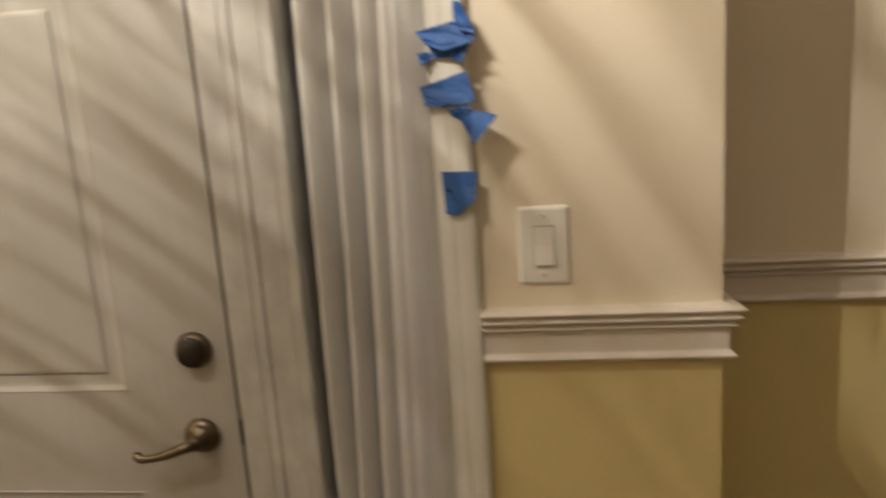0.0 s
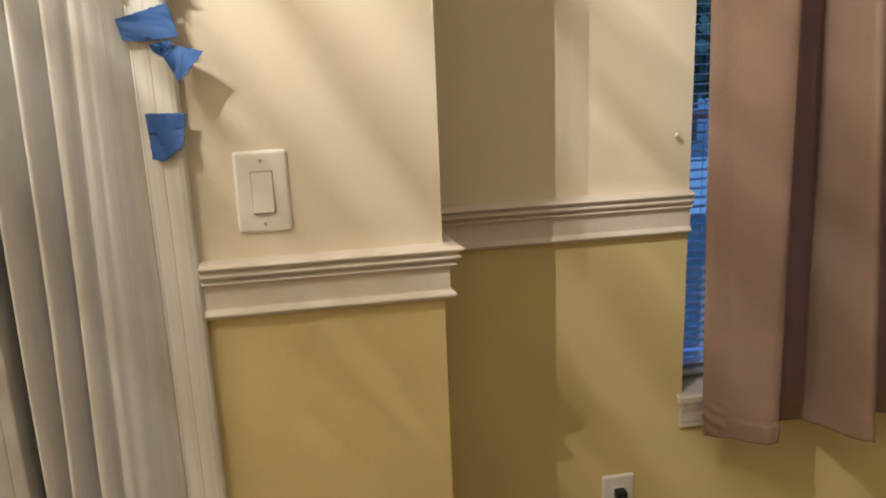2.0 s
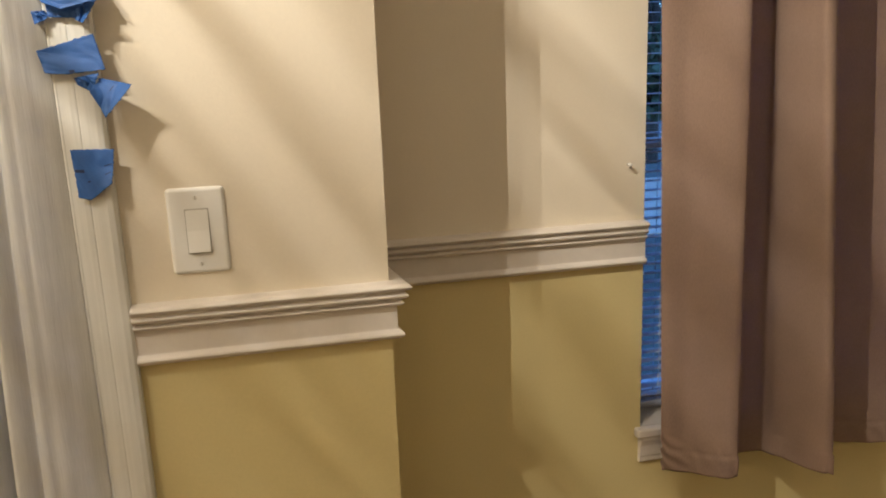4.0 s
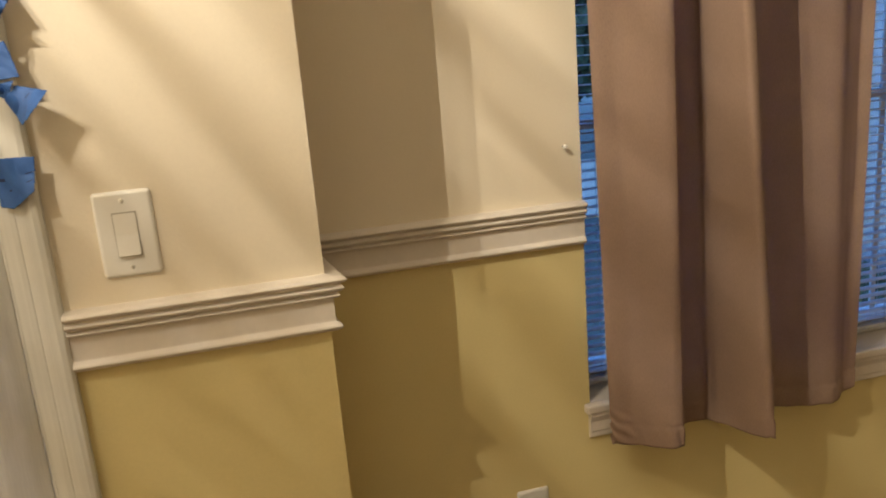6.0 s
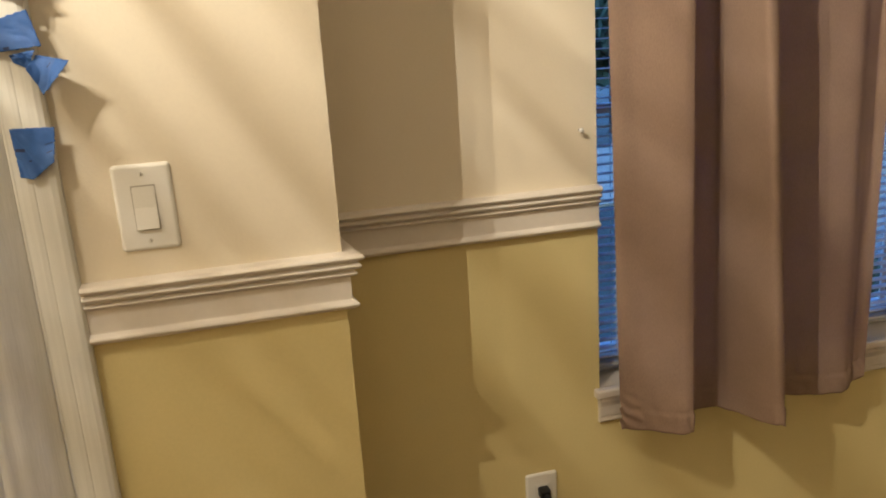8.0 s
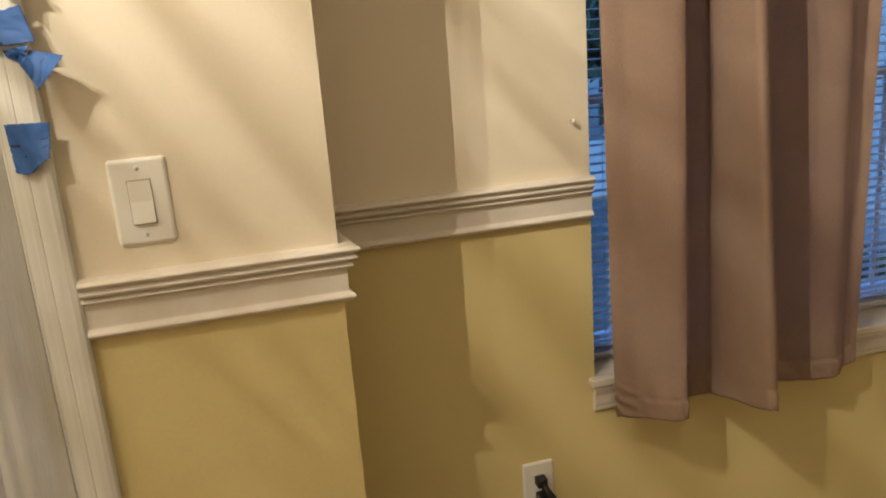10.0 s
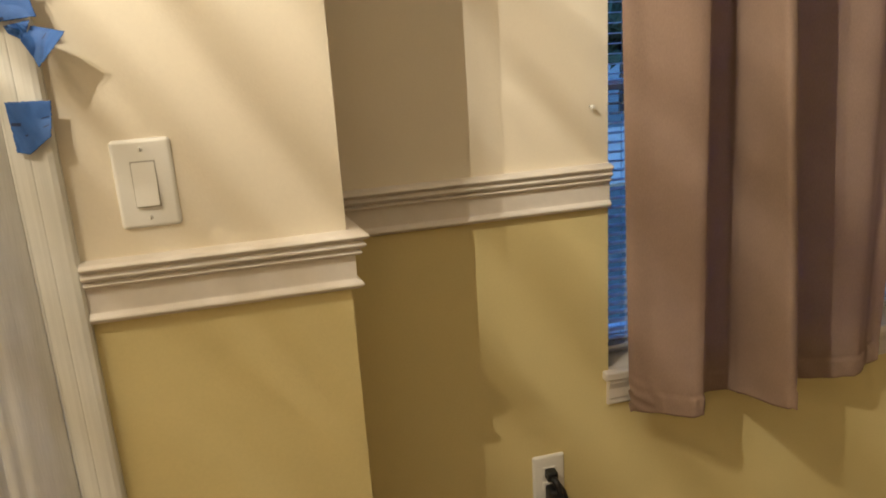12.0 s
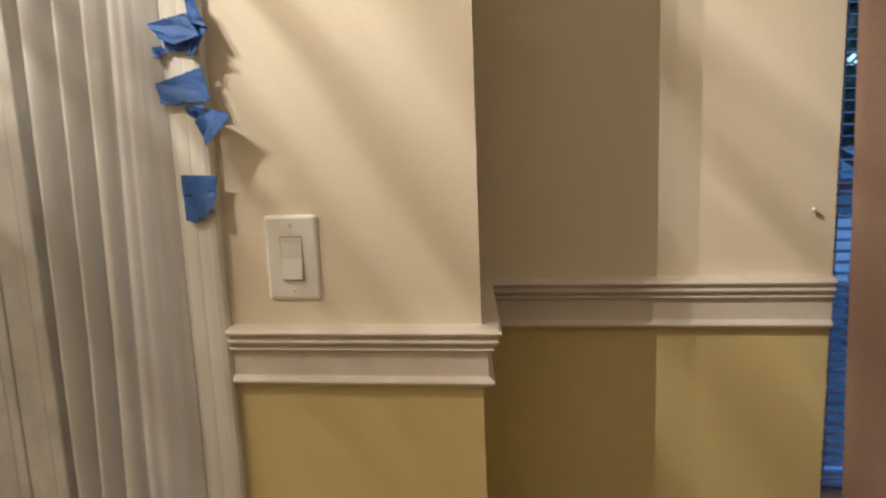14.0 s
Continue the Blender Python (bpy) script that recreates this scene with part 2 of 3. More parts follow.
# door frame: fluted casing beside the wall, jamb, mullion post and sidelight
FLUTE = [(-0.072, 0.0), (-0.072, 0.011), (-0.067, 0.014), (-0.061, 0.0125), (-0.059, 0.0105), (-0.054, 0.0105), (-0.047, 0.0135), (-0.0445, 0.0131), (-0.042, 0.0135),
         (-0.030, 0.0155), (-0.0225, 0.0160), (-0.0205, 0.0155), (-0.0185, 0.0160), (-0.010, 0.0172), (0.002, 0.0182), (0.010, 0.0165), (0.014, 0.012), (0.014, 0.0)]
def casing(x, flip, z0, z1):
    bm = bmesh.new()
    low = [bm.verts.new((x + flip * a, YA - d, z0)) for a, d in FLUTE]
    high = [bm.verts.new((x + flip * a, YA - d, z1)) for a, d in FLUTE]
    for k in range(len(low)):
        j = (k + 1) % len(low)
        bm.faces.new((low[k], low[j], high[j], high[k]))
    bm.faces.new(low); bm.faces.new(high)
    return bm
tagged(part("trim_door_casing", casing(0.0, 1, 0, 2.17), BRUSHED), "white fluted wooden door casing with brush marks", "door casing", kind="structure")
tagged(part("trim_door_casing", casing(-1.44, -1, 0, 2.17), BRUSHED), "white fluted wooden door casing with brush marks", "door casing", kind="structure")
tagged(part("trim_door_head", boxed((-1.368, YA - 0.018, 2.085), (-0.072, YA, 2.17), 0.004), BRUSHED), "white wooden head casing over the door", "door casing", kind="structure")
DY = 1.325                              # the door's face
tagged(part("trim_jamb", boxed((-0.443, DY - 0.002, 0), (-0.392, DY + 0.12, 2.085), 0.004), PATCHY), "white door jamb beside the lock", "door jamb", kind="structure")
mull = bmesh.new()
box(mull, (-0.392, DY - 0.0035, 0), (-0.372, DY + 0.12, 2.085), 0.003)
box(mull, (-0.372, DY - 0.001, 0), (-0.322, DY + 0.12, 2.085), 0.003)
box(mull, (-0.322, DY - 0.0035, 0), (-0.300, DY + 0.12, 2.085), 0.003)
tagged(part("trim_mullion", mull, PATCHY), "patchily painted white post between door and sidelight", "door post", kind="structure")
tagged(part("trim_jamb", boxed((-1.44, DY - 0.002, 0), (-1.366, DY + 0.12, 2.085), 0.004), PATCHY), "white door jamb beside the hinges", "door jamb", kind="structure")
tagged(part("trim_jamb", boxed((-0.303, 1.44, 2.03), (-0.06, 1.50, 2.085)), PATCHY), "white head of the sidelight", "door jamb", kind="structure")
tagged(part("weather_strip", boxed((-0.449, DY + 0.004, 0), (-0.442, DY + 0.03, 2.08)), RUBBER), "dark weather strip along the door edge", "weather strip", kind="structure")
strike = tagged(part("strike_plate", boxed((-0.4485, DY - 0.003, 0.865), (-0.4415, DY + 0.004, 0.915), 0.001), DARKBRONZE), "small dark metal strike plate on the jamb", "strike plate")

side = thing("window_1", "narrow sidelight window of dark glass beside the door", "window")
tagged(side, kind="structure")
part("glass", boxed((-0.28, 1.455, 0.25), (-0.075, 1.461, 2.03)), GLASS, side).visible_shadow = False
fr = bmesh.new()
for lo, hi in (((-0.303, 1.44, 0), (-0.272, 1.475, 2.03)), ((-0.082, 1.44, 0), (-0.060, 1.475, 2.03)), ((-0.272, 1.44, 0.0), (-0.082, 1.475, 0.25))):
    box(fr, lo, hi, 0.003)
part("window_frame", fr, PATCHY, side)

# ---- front door ----
door = tagged(thing("door_1", "closed white panelled front door with bronze lock and lever", "door"), kind="structure")
leaf = bmesh.new()
PX0, PX1 = -1.155, -0.655
GRID_X = [-1.362, PX0, PX1, -0.449]
GRID_Z = [0.01, 0.22, 0.768, 0.973, 1.700, 2.078]
def quad(bm, *pts):
    bm.faces.new([bm.verts.new(p) for p in pts])
for a in range(3):
    for b in range(5):
        if a == 1 and b in (1, 3):
            continue
        x0, x1, z0, z1 = GRID_X[a], GRID_X[a + 1], GRID_Z[b], GRID_Z[b + 1]
        quad(leaf, (x0, DY, z0), (x1, DY, z0), (x1, DY, z1), (x0, DY, z1))
for z0, z1 in ((0.22, 0.768), (0.973, 1.700)):
    rings = [(0, 0), (0.003, -0.001), (0.013, 0.0035), (0.018, 0.0042), (0.036, 0.0042), (0.0385, 0.0010), (0.044, 0.0)]
    loops = [[leaf.verts.new(p) for p in ((PX0 + i, DY + d, z0 + i), (PX1 - i, DY + d, z0 + i), (PX1 - i, DY + d, z1 - i), (PX0 + i, DY + d, z1 - i))] for i, d in rings]
    for p, q in zip(loops, loops[1:]):
        for k in range(4):
            leaf.faces.new((p[k], p[(k + 1) % 4], q[(k + 1) % 4], q[k]))
    leaf.faces.new(loops[-1])
for lo, hi in ((-1.362, -1.362), (-0.449, -0.449)):
    quad(leaf, (lo, DY, 0.01), (lo, DY + 0.044, 0.01), (lo, DY + 0.044, 2.078), (lo, DY, 2.078))
quad(leaf, (-1.362, DY, 2.078), (-0.449, DY, 2.078), (-0.449, DY + 0.044, 2.078), (-1.362, DY + 0.044, 2.078))
quad(leaf, (-1.362, DY + 0.044, 0.01), (-0.449, DY + 0.044, 0.01), (-0.449, DY + 0.044, 2.078), (-1.362, DY + 0.044, 2.078))
bmesh.ops.remove_doubles(leaf, verts=leaf.verts, dist=0.0005)
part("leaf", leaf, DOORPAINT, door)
FACE = lambda x, z: Matrix.Translation((x, DY, z)) @ Matrix.Rotation(math.pi / 2, 4, "X")
bolt = part("deadbolt", lathe(bmesh.new(), [(0.0345, 0), (0.0345, 0.006), (0.031, 0.012), (0.027, 0.016), (0.026, 0.017)], FACE(-0.515, 1.052)), BRONZE, door, "round bronze deadbolt rose", True)
part("thumb_turn", lathe(bmesh.new(), [(0.0285, 0.011), (0.0285, 0.018), (0.025, 0.023), (0.004, 0.025)], FACE(-0.515, 1.052)), DARKBRONZE, bolt, "dark round thumb turn", True)
lever = part("lever_handle", lathe(bmesh.new(), [(0.034, 0), (0.034, 0.005), (0.030, 0.011), (0.024, 0.015), (0.014, 0.018), (0.013, 0.042), (0.011, 0.046), (0.002, 0.047)], FACE(-0.522, 0.884)), BRONZE, door, "bronze lever handle with round rose", True)
part("lever", tube(bmesh.new(), [(-0.522, DY - 0.042, 0.884), (-0.545, DY - 0.045, 0.877), (-0.575, DY - 0.046, 0.866), (-0.605, DY - 0.045, 0.859), (-0.628, DY - 0.043, 0.856), (-0.636, DY - 0.040, 0.861), (-0.638, DY - 0.037, 0.867)],
     [0.011, 0.0095, 0.008, 0.0075, 0.008, 0.009, 0.006]), BRONZE, lever, "", True)

# ---- cloth ----
def cloth(name, top, bottom, z_top, z_bottom, material, columns, rows, thick, seed, parent, label="", sway=0.003, fullness=1.0, hem_height=0.0):
    """A hanging sheet through fold points at top and bottom; z_bottom(u) gives the hem."""
    bm = bmesh.new()
    grid = []
    for r in range(rows + 1):
        v = r / rows
        line = []
        for c in range(columns + 1):
            u = c / columns
            a, b = spline(top, u), spline(bottom, u)
            p = a.lerp(b, v ** fullness)
            z = z_top + (z_bottom(u) - z_top) * v
            n = noise.noise(Vector((u * 9 + seed, z * 1.8, seed)))
            n2 = noise.noise(Vector((u * 30 + seed, z * 4.0, seed + 5)))
            over = z - z_bottom(u) - hem_height
            doubled = 0.0 if over > 0 or not hem_height else -0.0022 if over > -0.007 else 0.0012
            if hem_height:
                near = math.exp(-((over + 0.02) / 0.045) ** 2)
                doubled += near * 0.0045 * noise.noise(Vector((u * 34, z * 26 + u * 20, 4.0)))
                doubled += near * math.exp(-(u / 0.07) ** 2) * 0.006 * math.sin(z * 210 + u * 90)
            line.append(bm.verts.new((p.x + sway * n, p.y + sway * n2 * 0.35 + sway * n - doubled, z)))
        grid.append(line)
    for g, h in zip(grid, grid[1:]):
        for k in range(columns):
            bm.faces.new((g[k], g[k + 1], h[k + 1], h[k]))
    ob = part(name, bm, material, parent, label, True)
    s = ob.modifiers.new("thickness", "SOLIDIFY")
    s.thickness, s.offset = thick, 0.0
    return ob

def xy(points):
    return [(x, y, 0) for x, y in points]

side_curtain = thing("sidelight_curtain", "white gathered sidelight curtain hanging in soft folds", "curtain")
SC = [(-0.2985, 1.425), (-0.292, 1.410), (-0.283, 1.388), (-0.270, 1.350), (-0.262, 1.311), (-0.257, 1.2935), (-0.250, 1.2925), (-0.238, 1.302), (-0.225, 1.324), (-0.2145, 1.352),
      (-0.2105, 1.305), (-0.207, 1.2935), (-0.200, 1.2925), (-0.188, 1.303), (-0.177, 1.320), (-0.1680, 1.344), (-0.1645, 1.303), (-0.161, 1.2935), (-0.153, 1.2925), (-0.142, 1.297),
      (-0.131, 1.306), (-0.127, 1.301), (-0.118, 1.2990), (-0.108, 1.3020), (-0.100, 1.3018), (-0.087, 1.3062), (-0.076, 1.3105), (-0.062, 1.3170), (-0.050, 1.3232)]
def leaning(shift):
    """The gathers drift sideways between the fixed edges."""
    return [(x + shift * max(0, min(1, (x + 0.30) / 0.1)) * max(0, min(1, (-0.050 - x) / 0.08)), y, 0) for x, y in SC]
cloth("cloth", leaning(0.022), leaning(-0.028), 2.02, lambda u: 0.30, SHEER, 200, 60, 0.001, 3.0, side_curtain, "", 0.0026)
part("rod", tube(bmesh.new(), [(-0.31, 1.316, 2.02), (-0.05, 1.316, 2.02)], [0.004, 0.004]), TRIM, side_curtain)

drape = thing("curtain", "taupe brown woven curtain panel hanging in deep folds before the window", "curtain")
DB = [(1.046, 1.580), (1.056, 1.568), (1.085, 1.552), (1.108, 1.530), (1.132, 1.506), (1.152, 1.489), (1.169, 1.485), (1.184, 1.495), (1.196, 1.525), (1.214, 1.568), (1.252, 1.592), (1.297, 1.585),
      (1.308, 1.548), (1.320, 1.500), (1.331, 1.445), (1.346, 1.414), (1.364, 1.421), (1.384, 1.470), (1.412, 1.545), (1.474, 1.592), (1.531, 1.580), (1.580, 1.562), (1.620, 1.548), (1.645, 1.552), (1.664, 1.564), (1.682, 1.566), (1.698, 1.560)]
def between(table, u):
    for (a, p), (b, q) in zip(table, table[1:]):
        if u <= b:
            return p + (q - p) * (u - a) / (b - a)
    return table[-1][1]
LEAN = [(0, -0.042), (6, -0.026), (11, -0.050), (15, -0.136), (20, -0.050), (22, -0.028), (24, 0.020), (26, 0.014)]
DT = [(x + between(LEAN, k), y + (0.02 if k in (23, 24, 25) else 0.0)) for k, (x, y) in enumerate(DB)]
HEM = [(0, 0.545), (0.08, 0.545), (0.23, 0.556), (0.37, 0.548), (0.46, 0.556), (0.577, 0.577), (0.66, 0.553), (0.76, 0.541), (0.85, 0.546), (0.93, 0.557), (1, 0.568)]
def hem(u):
    return between(HEM, u) + 0.004 * noise.noise(Vector((u * 22, 3.1, 0.7)))
cloth("cloth", xy(DT), xy(DB), 2.22, hem, BROWN, 220, 300, 0.0008, 11.0, drape, "", 0.004, 1.0, 0.052)
rod = thing("curtain_rod", "plain metal curtain rod over the window", "curtain rod")
part("rod", tube(bmesh.new(), [(0.98, 1.525, 2.225), (2.48, 1.525, 2.225)], [0.009, 0.009]), STEEL, rod)
for x in (1.0, 2.46):
    part("bracket", boxed((x - 0.006, 1.515, 2.212), (x + 0.006, YB, 2.222)), STEEL, rod)

# ---- window with blind ----
win = tagged(thing("window_2", "white sash window with grilles behind a lowered blind", "window"), kind="structure")
fb = bmesh.new()
for lo, hi in (((WX0, 1.736, WZ0), (WX0 + 0.035, 1.80, WZ1)), ((WX1 - 0.035, 1.736, WZ0), (WX1, 1.80, WZ1)), ((WX0 + 0.035, 1.736, WZ0), (WX1 - 0.035, 1.80, WZ0 + 0.070)),
               ((WX0 + 0.035, 1.736, WZ1 - 0.035), (WX1 - 0.035, 1.80, WZ1)), ((WX0 + 0.035, 1.745, 1.254), (WX1 - 0.035, 1.785, 1.276))):
    box(fb, lo, hi, 0.003)
part("window_frame", fb, VINYL, win)
for z0, z1 in ((WZ0 + 0.070, 1.254), (1.276, WZ1 - 0.035)):
    part("pane", boxed((WX0 + 0.035, 1.768, z0), (WX1 - 0.035, 1.772, z1)), GLASS, win).visible_shadow = False
    for x in (1.48, 1.93):
        part("grille", boxed((x - 0.008, 1.757, z0), (x + 0.008, 1.765, z1), 0.002), VINYL, win)
stool = bmesh.new()
box(stool, (1.010, 1.626, 0.600), (WX1 + 0.02, YB - 0.0005, 0.622), 0.005, 3)
box(stool, (WX0 + 0.001, YB - 0.001, 0.598), (WX1 - 0.001, 1.735, 0.621))
tagged(part("sill", stool, TRIM, win), "white painted window stool")
AP = [(-0.001, 0.534), (0.008, 0.534), (0.011, 0.538), (0.011, 0.548), (0.013, 0.552), (0.013, 0.576), (0.016, 0.584), (0.019, 0.592), (0.019, 0.600), (-0.001, 0.600)]
apron = sweep(bmesh.new(), AP, lambda d: [(1.022, YB - d), (WX1 + 0.008, YB - d)])
tagged(part("apron", apron, TRIM, win), "white stepped moulding under the window stool")

blind = thing("window_blind", "white slatted blind lowered with its slats open", "blind")
BX0, BX1, BY = WX0 + 0.006, WX1 - 0.006, 1.719
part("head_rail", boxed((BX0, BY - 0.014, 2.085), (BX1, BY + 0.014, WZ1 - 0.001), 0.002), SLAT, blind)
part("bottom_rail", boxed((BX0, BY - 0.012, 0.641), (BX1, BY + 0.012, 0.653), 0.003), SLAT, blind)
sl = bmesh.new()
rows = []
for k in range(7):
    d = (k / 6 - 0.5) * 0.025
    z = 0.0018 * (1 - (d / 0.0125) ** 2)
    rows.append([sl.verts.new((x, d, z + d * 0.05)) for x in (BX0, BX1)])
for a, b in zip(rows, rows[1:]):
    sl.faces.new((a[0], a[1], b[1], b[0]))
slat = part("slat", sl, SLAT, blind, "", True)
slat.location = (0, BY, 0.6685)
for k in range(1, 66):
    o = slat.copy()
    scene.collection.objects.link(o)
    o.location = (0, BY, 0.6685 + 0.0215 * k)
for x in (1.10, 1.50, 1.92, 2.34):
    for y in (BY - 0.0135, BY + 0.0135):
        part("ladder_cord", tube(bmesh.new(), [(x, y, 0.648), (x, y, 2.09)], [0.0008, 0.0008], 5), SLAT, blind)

# ---- wall fittings ----
plate = thing("light_switch", "white plastic rocker light switch on the cream wall", "light switch")
PX, PZ = 0.1245, 1.2195
def wall_plate(x, z, y, w, h, parent):
    bm = bmesh.new()
    box(bm, (x - w / 2, y - 0.0062, z - h / 2), (x + w / 2, y + 0.008, z + h / 2), 0.0068, 6)
    return part("cover_plate", bm, PLASTIC, parent)
wall_plate(PX, PZ, YA, 0.0865, 0.134, plate)
# grey strip stands in for the shadow line round the rocker
part("bezel", boxed((PX - 0.0178, YA - 0.0066, PZ - 0.0352), (PX + 0.0178, YA - 0.005, PZ + 0.0346)), GAP_SHADE, plate, "grey strip for the shaded gap round the rocker")
rock = bmesh.new()
side_prof = [(0.0333, -0.0072), (0.0, -0.0078), (-0.0330, -0.0120), (-0.0338, -0.0075), (-0.0338, -0.003), (0.0333, -0.003)]
for sx in (-0.0165, 0.0165):
    rock.faces.new([rock.verts.new((PX + sx, YA + d, PZ + h)) for h, d in side_prof])
rock.verts.ensure_lookup_table()
for k in range(6):
    j = (k + 1) % 6
    rock.faces.new((rock.verts[k], rock.verts[j], rock.verts[6 + j], rock.verts[6 + k]))
bmesh.ops.bevel(rock, geom=list(rock.edges), offset=0.0007, segments=2, affect="EDGES")
part("rocker", rock, PLASTIC, plate)
for dz in (-0.0515, 0.0515):
    sc = part("screw", lathe(bmesh.new(), [(0.0034, 0.0), (0.0034, 0.0007), (0.0026, 0.0012), (0.0004, 0.0013)], Matrix.Translation((PX, YA - 0.0060, PZ + dz)) @ Matrix.Rotation(math.pi / 2, 4, "X"), 16), SCREW, plate, "", True)
    part("slot", boxed((PX - 0.0003, YA - 0.0076, PZ + dz - 0.0028), (PX + 0.0004, YA - 0.0070, PZ + dz + 0.0026)), BRONZE, sc)

outlet = thing("power_outlet", "white wall outlet with a black plug in it", "outlet")
OX, OZ = 0.871, 0.366
wall_plate(OX, OZ, YB, 0.080, 0.126, outlet)
for dz in (-0.0195, 0.0195):
    sock = part("socket", boxed((OX - 0.017, YB - 0.0078, OZ + dz - 0.0140), (OX + 0.017, YB - 0.0055, OZ + dz + 0.0140), 0.0012), PLASTIC, outlet)
    for dx in (-0.0065, 0.0065):
        part("slot", boxed((OX + dx - 0.001, YB - 0.0082, OZ + dz - 0.002), (OX + dx + 0.001, YB - 0.0077, OZ + dz + 0.006)), SLOT, sock)
plug = thing("power_plug", "black power plug with a cord hanging from the outlet", "plug")
pb = bmesh.new()
box(pb, (OX - 0.013, YB - 0.034, OZ + 0.008), (OX + 0.013, YB - 0.008, OZ + 0.032), 0.004, 2)
part("plug_body", pb, BLACK, plug, "", True)
part("cord", tube(bmesh.new(), [(OX, YB - 0.028, OZ + 0.018), (OX + 0.006, YB - 0.044, OZ + 0.006), (OX + 0.014, YB - 0.046, OZ - 0.03), (OX + 0.024, YB - 0.036, OZ - 0.09), (OX + 0.02, YB - 0.03, OZ - 0.2), (OX + 0.01, YB - 0.03, 0.02), (OX + 0.12, YB - 0.05, 0.006)],
     [0.009, 0.008, 0.0065, 0.0045, 0.004, 0.004, 0.004]), BLACK, plug, "", True)

adapter = thing("power_adapter", "black moulded power adapter block in the outlet's lower socket", "power adapter")
ab = bmesh.new()
box(ab, (OX - 0.013, YB - 0.047, OZ - 0.072), (OX + 0.027, YB - 0.008, OZ - 0.010), 0.007, 3)
for v in ab.verts:
    v.co.x += 0.25 * (OZ - 0.010 - v.co.z) * (v.co.x > OX)
part("adapter_body", ab, BLACK, adapter, "", True)
part("cord", tube(bmesh.new(), [(OX + 0.018, YB - 0.028, OZ - 0.068), (OX + 0.020, YB - 0.030, OZ - 0.11), (OX + 0.036, YB - 0.026, 0.10), (OX + 0.05, YB - 0.03, 0.006)], [0.005, 0.0035, 0.003, 0.003]), BLACK, adapter, "", True)

pin = thing("wall_pin", "small white plastic pin stuck in the cream wall", "pin")
PINM = Matrix.Translation((0.986, YB, 1.234)) @ Matrix.Rotation(math.pi / 2, 4, "X")
part("head", lathe(bmesh.new(), [(0.0032, 0.008), (0.0048, 0.010), (0.0050, 0.014), (0.0035, 0.0165), (0.0006, 0.017)], PINM, 14), PLASTIC, pin, "", True)
part("shaft", lathe(bmesh.new(), [(0.0020, -0.002), (0.0020, 0.009)], PINM, 10), DARKBRONZE, pin, "dark metal shaft", True)

# ---- blue tape ----
def tape(label, corners, y, curl, seed, twist=0.0, marks=(), crumple=1.0, tip=0.0):
    """A torn strip of tape: four corners (x, z), bent out from y by curl, crumpled and ragged; marks are inked stretches (u0, u1, v0, v1)."""
    bm = bmesh.new()
    c = [Vector((a, 0, b)) for a, b in corners]
    nu, nv = 32, 32
    grid = []
    for i in range(nv + 1):
        v = i / nv
        row = []
        for j in range(nu + 1):
            u = j / nu
            p = c[0].lerp(c[1], u).lerp(c[3].lerp(c[2], u), v)
            p.z -= tip * v * (1 - abs(2 * u - 0.7))
            if i in (0, nv) or j in (0, nu):
                rag = 0.0016 * noise.noise(Vector((seed, u * 14, v * 14)))
                p += Vector((rag, 0, -rag))
            fold = abs(noise.noise(Vector((u * 1.5 + seed, v * 1.6 - u, 2.0))))
            crease = abs(noise.noise(Vector((u * 3.2 - v * 2 + seed, v * 3.4, 7.0))))
            lift = curl[0] * u * u + curl[1] * v * v + curl[2] * u * v + twist * (u - 0.5) * (v - 0.5) + crumple * (0.011 * fold + 0.0035 * crease)
            row.append(bm.verts.new((p.x, y - max(lift, 0.0003), p.z)))
        grid.append(row)
    for a, (g, h) in enumerate(zip(grid, grid[1:])):
        for k in range(nu):
            f = bm.faces.new((g[k], g[k + 1], h[k + 1], h[k]))
            if any(u0 <= (k + 0.5) / nu <= u1 and v0 <= (a + 0.5) / nv <= v1 for u0, u1, v0, v1 in marks):
                f.material_index = 1
    ob = part("tape_strip", bm, [TAPE, INK], None, "", True)
    s = ob.modifiers.new("thickness", "SOLIDIFY")
    s.thickness, s.offset = 0.0003, 0.0
    return tagged(ob, label, "tape", "tape on the casing")

TY = YA - 0.0185
tape("petal-shaped strip of blue masking tape curling off the casing", [(-0.064, 1.578), (-0.004, 1.591), (0.024, 1.553), (-0.043, 1.558)], TY - 0.004, (0.004, 0.012, 0.0), 1, 0.01, ((0.78, 0.81, 0.0, 0.28),), 0.5, 0.010)
tape("upper scrap of blue masking tape peeling off the casing", [(-0.002, 1.622), (0.011, 1.618), (0.033, 1.569), (-0.002, 1.578)], TY, (0.012, 0.006, 0.0), 2, 0.0, ((0.5, 0.56, 0.72, 0.95), (0.7, 0.9, 0.80, 0.84)), 0.8)
tape("folded side scrap of blue masking tape on the casing", [(0.004, 1.576), (0.032, 1.568), (0.006, 1.527), (-0.007, 1.533)], TY, (0.010, 0.004, 0.0), 3, 0.01, (), 0.7)
tape("tucked lower strip of blue masking tape on the casing", [(-0.043, 1.555), (0.018, 1.552), (-0.003, 1.535), (-0.042, 1.537)], TY, (0.003, 0.002, 0.0), 7, 0.0, (), 0.4)
tape("tiny flared end of blue masking tape on the casing", [(-0.064, 1.545), (-0.044, 1.546), (-0.041, 1.536), (-0.058, 1.527)], TY, (-0.002, 0.004, 0.0), 8, 0.0)
